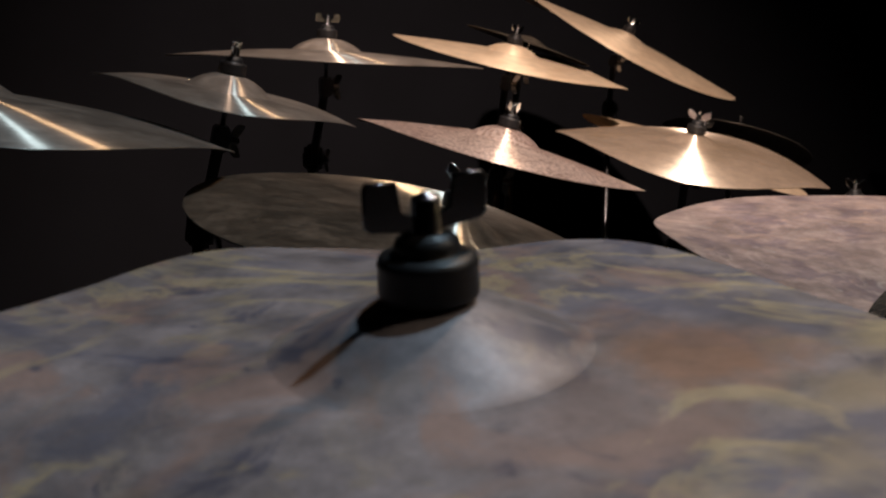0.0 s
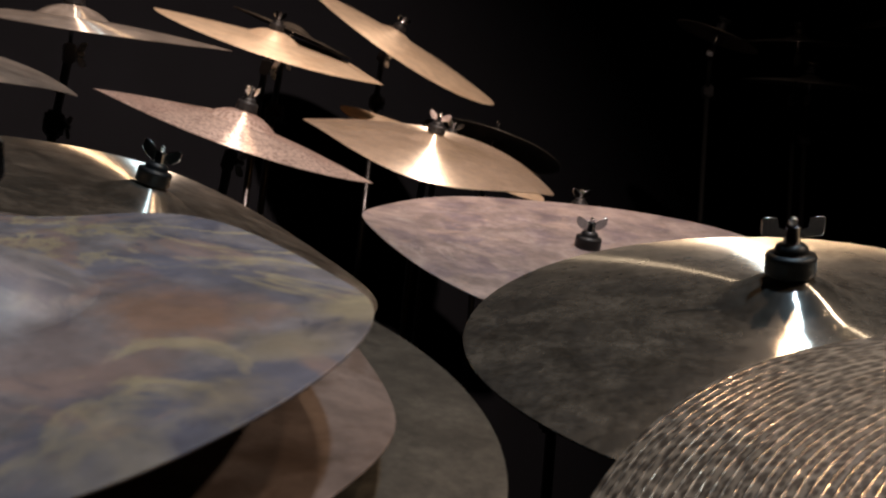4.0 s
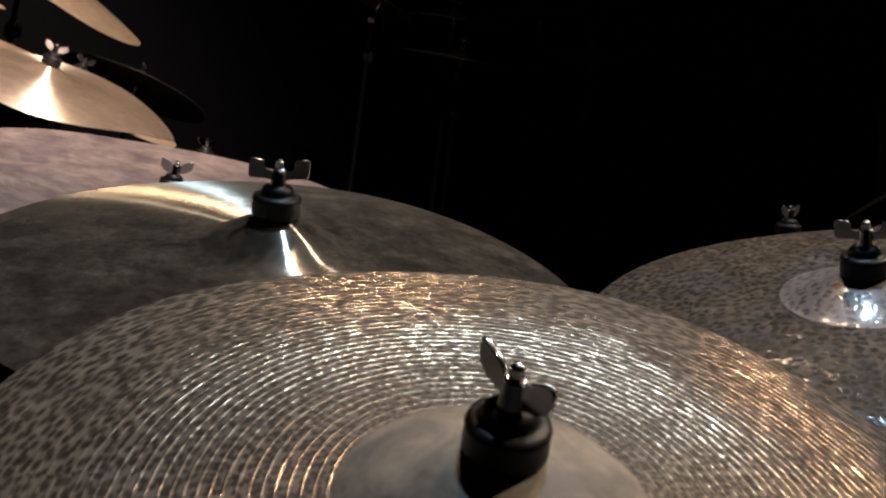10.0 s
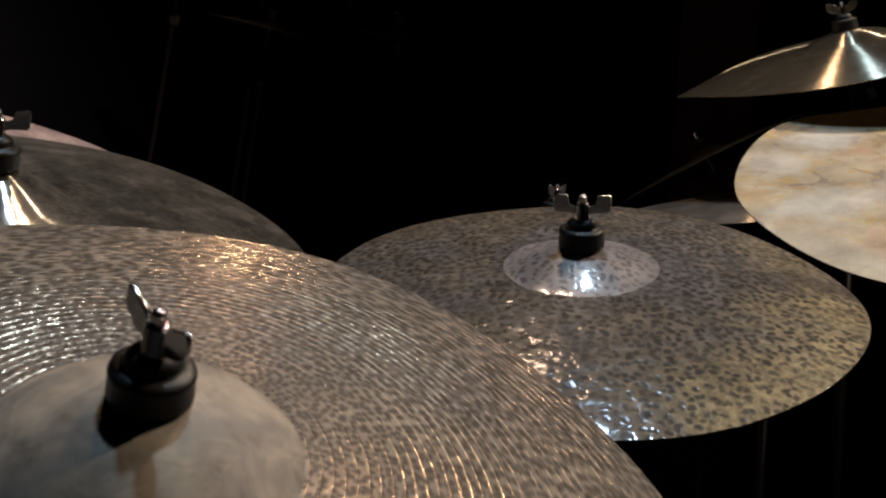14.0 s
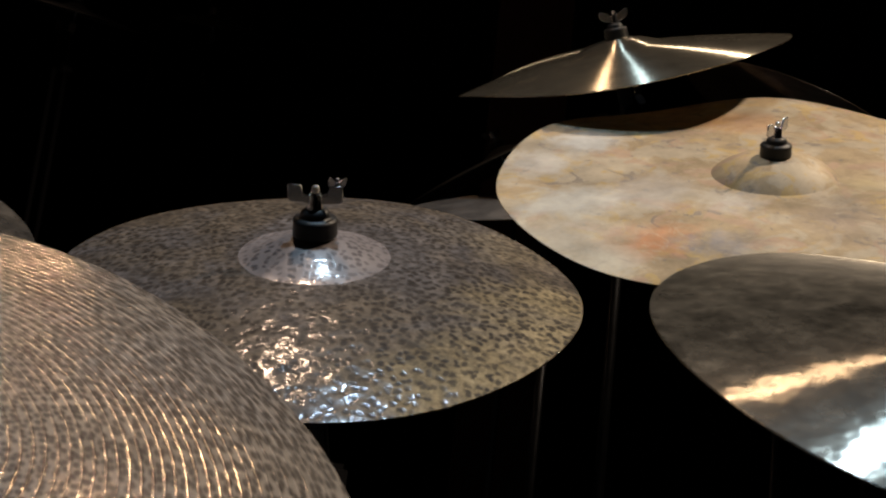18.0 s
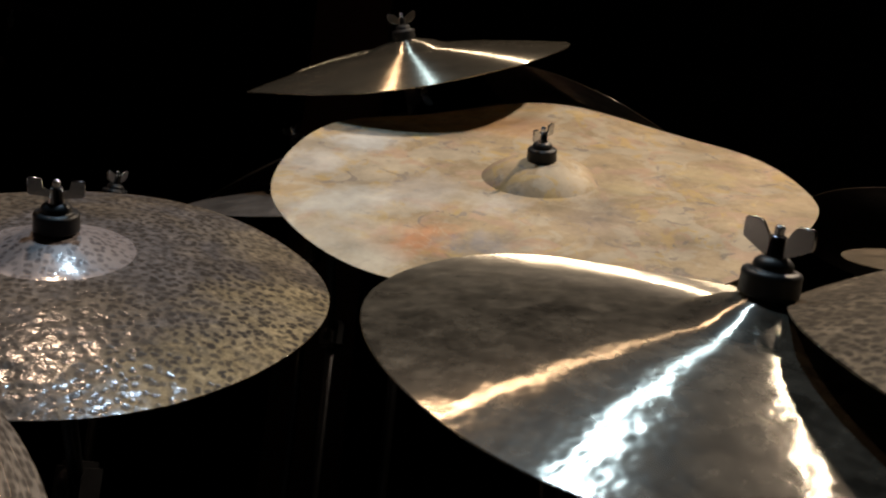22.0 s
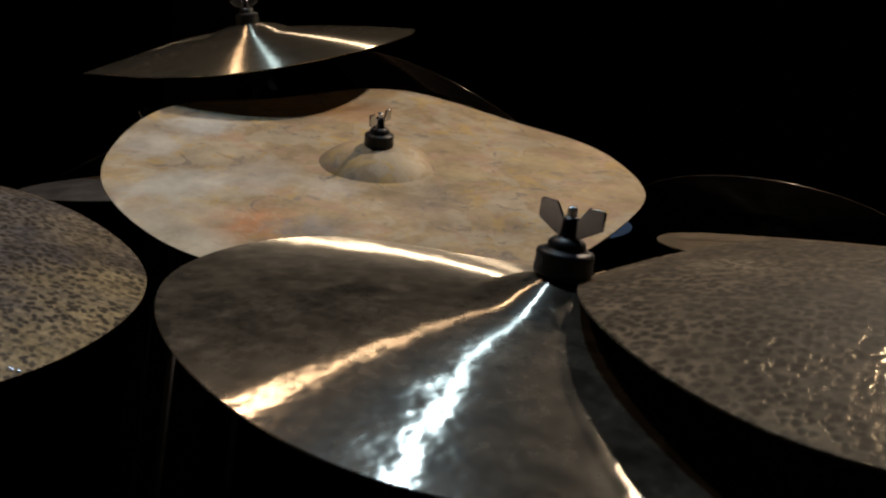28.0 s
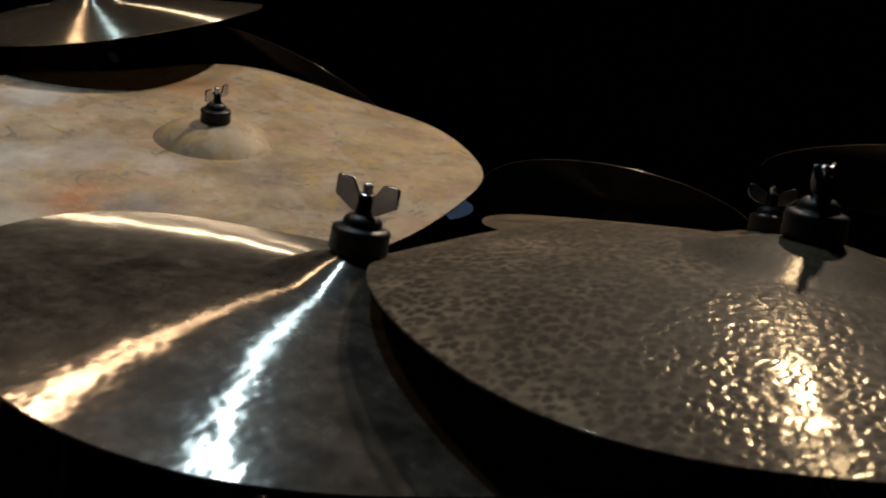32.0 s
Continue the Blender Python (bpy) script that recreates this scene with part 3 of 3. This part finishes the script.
def cymbal(c, n, r, bow, bell_r, bell_h, style, label, spin=0.0, seg=144, rings=40, relief=None, thick=0.0013, bell_style=None, soft_bell=True):
    """A turned cymbal with bell and bow, its rim's centre at c and its axis along n."""
    power = 2.1 if bell_style and bell_style.name == "hammered_bell" else 1.7  # how the bow steepens towards the rim
    m = seat(c, n, spin)
    cy = new("cymbal")
    cy.matrix_world = m
    rho = np.concatenate([np.linspace(bell_r, r - 0.0012, rings), [r - 0.0003, r]])
    z = bow * r * (1 - (rho / r) ** power)
    part("bow", mesh_from("bow", *sheet_of_revolution(rho, z, seg, thick, relief, (-1,)), style), cy)
    rho = np.concatenate([[0.0045], np.linspace(0.010, bell_r, 20)])
    u = rho / bell_r
    zz = bow * r * (1 - (rho / r) ** power) + bell_h * ((1 - u**2) ** 1.5 if soft_bell is True else 1 - u ** (soft_bell or 2.4))
    part("bell", mesh_from("bell", *sheet_of_revolution(rho, zz, seg, thick, None if relief is None else (lambda X, Y: relief(X, Y) * np.clip(np.hypot(X, Y) / bell_r, 0, 1) ** 2), (0,)),
                           bell_style or style), cy, "raised bell")
    tagged(cy, label, "cymbal", "cymbals on stands")
    return m, bow * r + bell_h


# ---- the setting: a dark hall ----
WALL_BLACK = plain("black_drape", (0.024, 0.024, 0.026), 0.95, 0.0, 0.4, 3.0, 0.4)
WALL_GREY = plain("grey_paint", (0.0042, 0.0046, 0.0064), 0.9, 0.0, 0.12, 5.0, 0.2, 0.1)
FLOOR_DARK = plain("dark_carpet", (0.015, 0.015, 0.016), 0.95, 0.0, 0.4, 60.0, 0.8)
REDWOOD = plain("red_brown_paint", (0.05, 0.02, 0.015), 0.6, 0.0, 0.2, 8.0, 0.2)


def slab(name, x0, y0, z0, x1, y1, z1, material, label, category):
    bm = bmesh.new()
    bmesh.ops.create_cube(bm, size=1)
    bmesh.ops.scale(bm, vec=(x1 - x0, y1 - y0, z1 - z0), verts=bm.verts)
    me = bpy.data.meshes.new(name)
    bm.to_mesh(me)
    bm.free()
    me.materials.append(material)
    ob = new(name, me)
    ob.location = ((x0 + x1) / 2, (y0 + y1) / 2, (z0 + z1) / 2)
    return tagged(ob, label, category, kind="structure")


slab("floor", -4.5, -4.5, -0.1, 8.5, 9.0, 0.0, FLOOR_DARK, "black carpeted hall floor", "floor")
slab("ceiling", -4.5, -4.5, 4.4, 8.5, 9.0, 4.5, WALL_BLACK, "black hall ceiling", "ceiling")
slab("wall_west", -4.6, -4.5, 0.0, -4.5, 9.0, 4.4, WALL_BLACK, "black draped wall", "wall")
slab("wall_east", 8.5, -4.5, 0.0, 8.6, 9.0, 4.4, WALL_BLACK, "black draped wall", "wall")
slab("wall_south", -4.5, -4.6, 0.0, 8.5, -4.5, 4.4, WALL_BLACK, "black draped wall", "wall")
slab("wall_north", -4.5, 9.0, 0.0, 8.5, 9.1, 4.4, WALL_BLACK, "black draped wall", "wall")
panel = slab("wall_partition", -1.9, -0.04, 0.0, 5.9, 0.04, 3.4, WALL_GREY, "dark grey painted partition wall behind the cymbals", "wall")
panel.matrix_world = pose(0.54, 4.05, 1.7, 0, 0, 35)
pillar = slab("pillar", -0.16, -0.16, 0.0, 0.16, 0.16, 4.4, REDWOOD, "dim red-brown pillar at the back of the hall", "pillar")
pillar.matrix_world = pose(3.85, 3.02, 2.2, 0, 0, 40)


# ---- the cymbals ----


def relief_for(style, r, k, warp):
    rng = np.random.default_rng(40 + k)
    if style == "ring_lathed":
        return hammered(rng, r, 1800, 0.0001, 0.0045, 0.00036, 0.0054, 0.07, warp=warp), 420, 560
    if style == "hammered":
        return hammered(rng, r, 2200, 0.0003, 0.0048, warp=warp), 500, 170
    if style == "hammered_dark":
        return hammered(rng, r, 3200, 0.00011, 0.0038, warp=warp), 600, 200
    if style == "dark_polished":
        return hammered(rng, r, 200, 0.0002, 0.014, warp=warp), 240, 90
    if style.startswith("patina"):
        return hammered(rng, r, 120, 0.0003, 0.016, warp=warp), 200, 60
    return hammered(rng, r, 160, 0.0001, 0.012, warp=warp), 180, 60


BELLS = {"ring_lathed": "ring_bell", "hammered": "hammered_bell", "hammered_dark": "smooth_dark"}
NUTS = {"wing": NUT, "square": NUT_SQUARE, "tall": NUT_TALL, "flat": NUT_FLAT, "none": None}
placed = []


def place(style, c, n, r, bow, bell_r, bell_h, reach, spin, nut, warp, soft, label):
    """One cymbal on its boom stand."""
    relief, seg, rings = relief_for(style, r, len(placed), warp)
    m, top = cymbal(c, n, r, bow, bell_r, bell_h, STYLES[style], label, 0.0, seg, rings, relief, bell_style=STYLES.get(BELLS.get(style, "")), soft_bell=soft)
    about = "smoked chrome boom stand with a black rubber cup and wing nut" if nut != "none" else "smoked chrome boom stand under a cymbal"
    placed.append(stand(m, top, reach, NUTS[nut], about, spin, 0.037 if nut == "tall" else 0.042))


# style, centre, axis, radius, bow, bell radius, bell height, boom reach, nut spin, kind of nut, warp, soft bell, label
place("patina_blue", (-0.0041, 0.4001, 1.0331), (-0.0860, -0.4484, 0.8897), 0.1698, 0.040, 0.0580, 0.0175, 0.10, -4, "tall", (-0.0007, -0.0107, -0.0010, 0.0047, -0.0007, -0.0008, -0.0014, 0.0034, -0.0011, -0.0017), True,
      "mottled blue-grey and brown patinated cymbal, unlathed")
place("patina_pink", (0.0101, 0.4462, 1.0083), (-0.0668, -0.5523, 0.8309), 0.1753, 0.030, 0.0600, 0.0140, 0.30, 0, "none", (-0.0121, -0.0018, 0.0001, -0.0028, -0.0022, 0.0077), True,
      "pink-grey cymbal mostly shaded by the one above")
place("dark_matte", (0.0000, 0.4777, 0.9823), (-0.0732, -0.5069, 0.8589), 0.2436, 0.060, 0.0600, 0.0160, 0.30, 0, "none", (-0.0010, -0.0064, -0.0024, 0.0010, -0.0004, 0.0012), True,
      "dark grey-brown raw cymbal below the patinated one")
place("dark_fan", (-0.0055, 1.1159, 1.2015), (0.2003, -0.3662, 0.9087), 0.2639, 0.084, 0.0560, 0.0180, 0.15, -30, "wing", (-0.0085, -0.0003, 0.0017, -0.0011, 0.0012, -0.0023), True,
      "dark olive bronze cymbal with a fine lathed surface")
place("grey_lathed", (-0.5130, 1.1068, 1.3144), (0.1050, -0.3096, 0.9451), 0.2805, 0.078, 0.0600, 0.0200, 0.15, 0, "wing", (-0.0026, -0.0032, 0.0010, 0.0003, -0.0058, 0.0017), True,
      "grey bronze cymbal with a bright streak on its bow")
place("grey_lathed", (-0.3030, 1.3997, 1.4329), (0.1623, -0.3323, 0.9291), 0.1694, 0.058, 0.0550, 0.0200, 0.12, 70, "wing", (-0.0018, 0.0012, -0.0013, -0.0032, -0.0022, 0.0011), False,
      "rosy grey crash cymbal with a lathed bow")
place("grey_lathed", (-0.2448, 1.9081, 1.6656), (-0.0052, -0.3349, 0.9423), 0.2783, 0.067, 0.0620, 0.0200, 0.12, 10, "square", (-0.0020, 0.0005, 0.0006, -0.0015, -0.0005, 0.0003), False,
      "pale bronze cymbal seen almost edge-on")
place("gold_raw", (0.1004, 2.3781, 1.8501), (0.1565, -0.4017, 0.9023), 0.2648, 0.069, 0.0600, 0.0180, 0.12, 55, "wing", (-0.0025, 0.0041, -0.0048, -0.0044, 0.0007, -0.0023), False,
      "golden tan cymbal, brightly lit from above")
place("gold_raw", (0.4293, 2.9696, 2.1244), (0.3783, -0.4133, 0.8283), 0.3422, 0.076, 0.0600, 0.0100, 0.12, 40, "wing", (0.0016, 0.0129, 0.0003, -0.0065, 0.0018, 0.0008), True,
      "steeply tilted golden tan cymbal")
place("rosy_hammered", (0.0667, 1.7528, 1.4717), (0.2001, -0.3174, 0.9269), 0.2363, 0.099, 0.0580, 0.0190, 0.12, 60, "wing", (-0.0049, -0.0012, 0.0015, -0.0072, 0.0017, 0.0005), False,
      "rosy hammered cymbal with mottled patina")
place("gold_lathed", (0.4350, 2.0650, 1.5727), (0.1111, -0.4347, 0.8937), 0.2580, 0.093, 0.0560, 0.0170, 0.15, -15, "wing", (-0.0041, 0.0041, -0.0039, -0.0086, -0.0033, 0.0003), True,
      "golden lathed cymbal with a bright fan of light")
place("gold_raw", (0.5300, 2.4918, 1.6926), (0.2666, -0.3848, 0.8837), 0.2660, 0.085, 0.0580, 0.0160, 0.12, 30, "wing", (0.0000, 0.0000), True,
      "golden cymbal half hidden behind the bright one")
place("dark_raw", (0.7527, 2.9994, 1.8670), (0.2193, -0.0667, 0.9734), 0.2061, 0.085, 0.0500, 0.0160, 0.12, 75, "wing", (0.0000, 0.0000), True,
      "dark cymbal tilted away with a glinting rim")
place("patina_rose", (0.5585, 1.3764, 1.2792), (-0.0173, -0.4433, 0.8962), 0.3081, 0.001, 0.0700, 0.0060, 0.25, 20, "wing", (0.0051, 0.0108, -0.0019, -0.0011, -0.0024, 0.0033, -0.0001, -0.0001, -0.0006, 0.0011), True,
      "large rose-grey matt patinated cymbal")
place("dark_lathed", (0.4968, 0.6757, 1.1004), (-0.1991, -0.4404, 0.8754), 0.2330, 0.116, 0.0550, 0.0190, 0.20, 5, "square", (0.0017, -0.0009, -0.0007, -0.0039, -0.0015, -0.0006), True,
      "dark olive lathed cymbal with white and yellow streaks")
place("ring_lathed", (0.4966, 0.3110, 0.9388), (-0.2596, -0.5528, 0.7918), 0.2622, 0.154, 0.0680, 0.0245, 0.20, -46, "wing", (0.0010, 0.0016, 0.0068, -0.0012, -0.0006, -0.0058), False,
      "hammered bronze cymbal with deep turned rings")
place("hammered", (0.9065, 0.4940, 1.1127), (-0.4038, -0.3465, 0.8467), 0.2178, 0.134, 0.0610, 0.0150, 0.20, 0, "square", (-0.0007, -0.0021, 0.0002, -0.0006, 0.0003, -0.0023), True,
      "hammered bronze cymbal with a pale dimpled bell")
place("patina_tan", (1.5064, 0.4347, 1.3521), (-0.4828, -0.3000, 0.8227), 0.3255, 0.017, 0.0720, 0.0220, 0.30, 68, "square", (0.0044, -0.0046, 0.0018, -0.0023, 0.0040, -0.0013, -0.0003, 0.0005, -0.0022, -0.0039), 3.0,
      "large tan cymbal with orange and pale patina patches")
place("bright_lathed", (1.6535, 0.7920, 1.6079), (-0.4873, -0.0947, 0.8681), 0.2524, 0.112, 0.0650, 0.0120, 0.15, 10, "wing", (-0.0022, -0.0018, 0.0037, -0.0053, 0.0003, 0.0022), False,
      "bright lathed cymbal with three streaks of light")
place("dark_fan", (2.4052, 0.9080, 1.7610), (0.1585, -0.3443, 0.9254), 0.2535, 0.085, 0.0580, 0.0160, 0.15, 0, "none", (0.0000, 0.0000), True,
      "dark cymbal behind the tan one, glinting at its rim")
place("dark_polished", (1.0299, -0.0387, 1.0740), (-0.3072, -0.2685, 0.9130), 0.2357, 0.114, 0.0550, 0.0150, 0.20, -8, "flat", (0.0052, 0.0061, -0.0053, 0.0019, -0.0041, -0.0020), True,
      "dark polished cymbal with orange and white streaks")
place("hammered_dark", (1.0957, -0.2926, 1.0804), (-0.3083, -0.2100, 0.9278), 0.2447, 0.161, 0.0700, 0.0110, 0.30, 95, "wing", (0.0045, -0.0005, -0.0013, 0.0032, -0.0071, -0.0015), True,
      "brown hammered cymbal with dense dark dimples")
place("rosy_lathed", (1.4861, -0.2126, 1.1982), (-0.2271, -0.1757, 0.9579), 0.2613, 0.057, 0.0580, 0.0080, 0.20, 10, "wing", (0.0003, -0.0002, -0.0004, 0.0002, 0.0004, -0.0003), True,
      "tan bronze cymbal behind the hammered one")
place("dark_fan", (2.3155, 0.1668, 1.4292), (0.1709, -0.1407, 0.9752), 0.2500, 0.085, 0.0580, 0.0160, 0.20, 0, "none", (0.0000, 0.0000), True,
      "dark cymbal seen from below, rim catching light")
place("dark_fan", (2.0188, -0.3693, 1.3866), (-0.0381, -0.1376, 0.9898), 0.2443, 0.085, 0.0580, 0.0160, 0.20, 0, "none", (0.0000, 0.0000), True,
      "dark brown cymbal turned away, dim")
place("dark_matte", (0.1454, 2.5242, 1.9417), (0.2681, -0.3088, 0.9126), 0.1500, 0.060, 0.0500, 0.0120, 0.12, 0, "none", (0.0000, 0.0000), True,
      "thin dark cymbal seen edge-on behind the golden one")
# cymbal whose blue colour stands in for cool light falling on it
place("cool_light_blue", (1.7010, 0.3770, 1.3330), (-0.3329, -0.1849, 0.9247), 0.1850, 0.050, 0.0500, 0.0100, 0.15, 0, "none", (0.0000, 0.0000), True,
      "cymbal tucked below the tan one, cool light put into its blue colour")
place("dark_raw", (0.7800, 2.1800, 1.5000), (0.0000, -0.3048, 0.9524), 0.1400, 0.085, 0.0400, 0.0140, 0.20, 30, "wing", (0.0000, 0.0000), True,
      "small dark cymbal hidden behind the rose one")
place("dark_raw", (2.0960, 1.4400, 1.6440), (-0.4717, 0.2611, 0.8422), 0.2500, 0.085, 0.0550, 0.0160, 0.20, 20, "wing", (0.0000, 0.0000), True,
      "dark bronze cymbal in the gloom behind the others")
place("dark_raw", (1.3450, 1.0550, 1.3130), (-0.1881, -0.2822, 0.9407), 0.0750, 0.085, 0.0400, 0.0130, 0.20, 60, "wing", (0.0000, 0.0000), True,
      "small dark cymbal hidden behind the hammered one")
place("grey_lathed", (1.5874, 0.8640, 1.3805), (-0.3400, -0.1000, 0.9351), 0.2138, 0.085, 0.0550, 0.0160, 0.20, 30, "wing", (0.0000, 0.0000), True,
      "grey cymbal half in shadow behind the hammered one")
place("gold_raw", (1.5450, 0.3300, 1.2250), (-0.4000, -0.3000, 0.8660), 0.1950, 0.060, 0.0500, 0.0100, 0.15, 0, "none", (0.0,) * 6, True,
      "brown bronze cymbal in the shade under the tan one")

# near-black copy of the stand metal: the far stands' lack of light as colour
GLOOM_BLACK = plain("gloom_black", (0.003, 0.003, 0.003), 0.8, 0.0, 0.2, 40.0, 0.1, 0.1)
# ---- display far behind, its dimness put into dark colours ----
for c, n, r in (((1.84, 3.30, 2.46), (-0.1, -0.3, 0.95), 0.2), ((1.87, 3.27, 2.31), (-0.05, -0.3, 0.95), 0.23), ((1.60, 3.42, 2.49), (0.25, -0.3, 0.92), 0.15),
                ((2.10, 3.16, 2.53), (-0.3, -0.3, 0.9), 0.16), ((2.24, 3.02, 2.36), (-0.25, -0.35, 0.9), 0.15)):
    m, top = cymbal(c, n, r, 0.085, 0.05, 0.016, STYLES["dark_raw"], "bronze cymbal on a far display, gloom put into its dark colour", 0.0, 64, 16)
    stand(m, top, 0.12, NUT, "boom stand of a far cymbal display, tubes blackened to look unlit", 20, metal=GLOOM_BLACK)
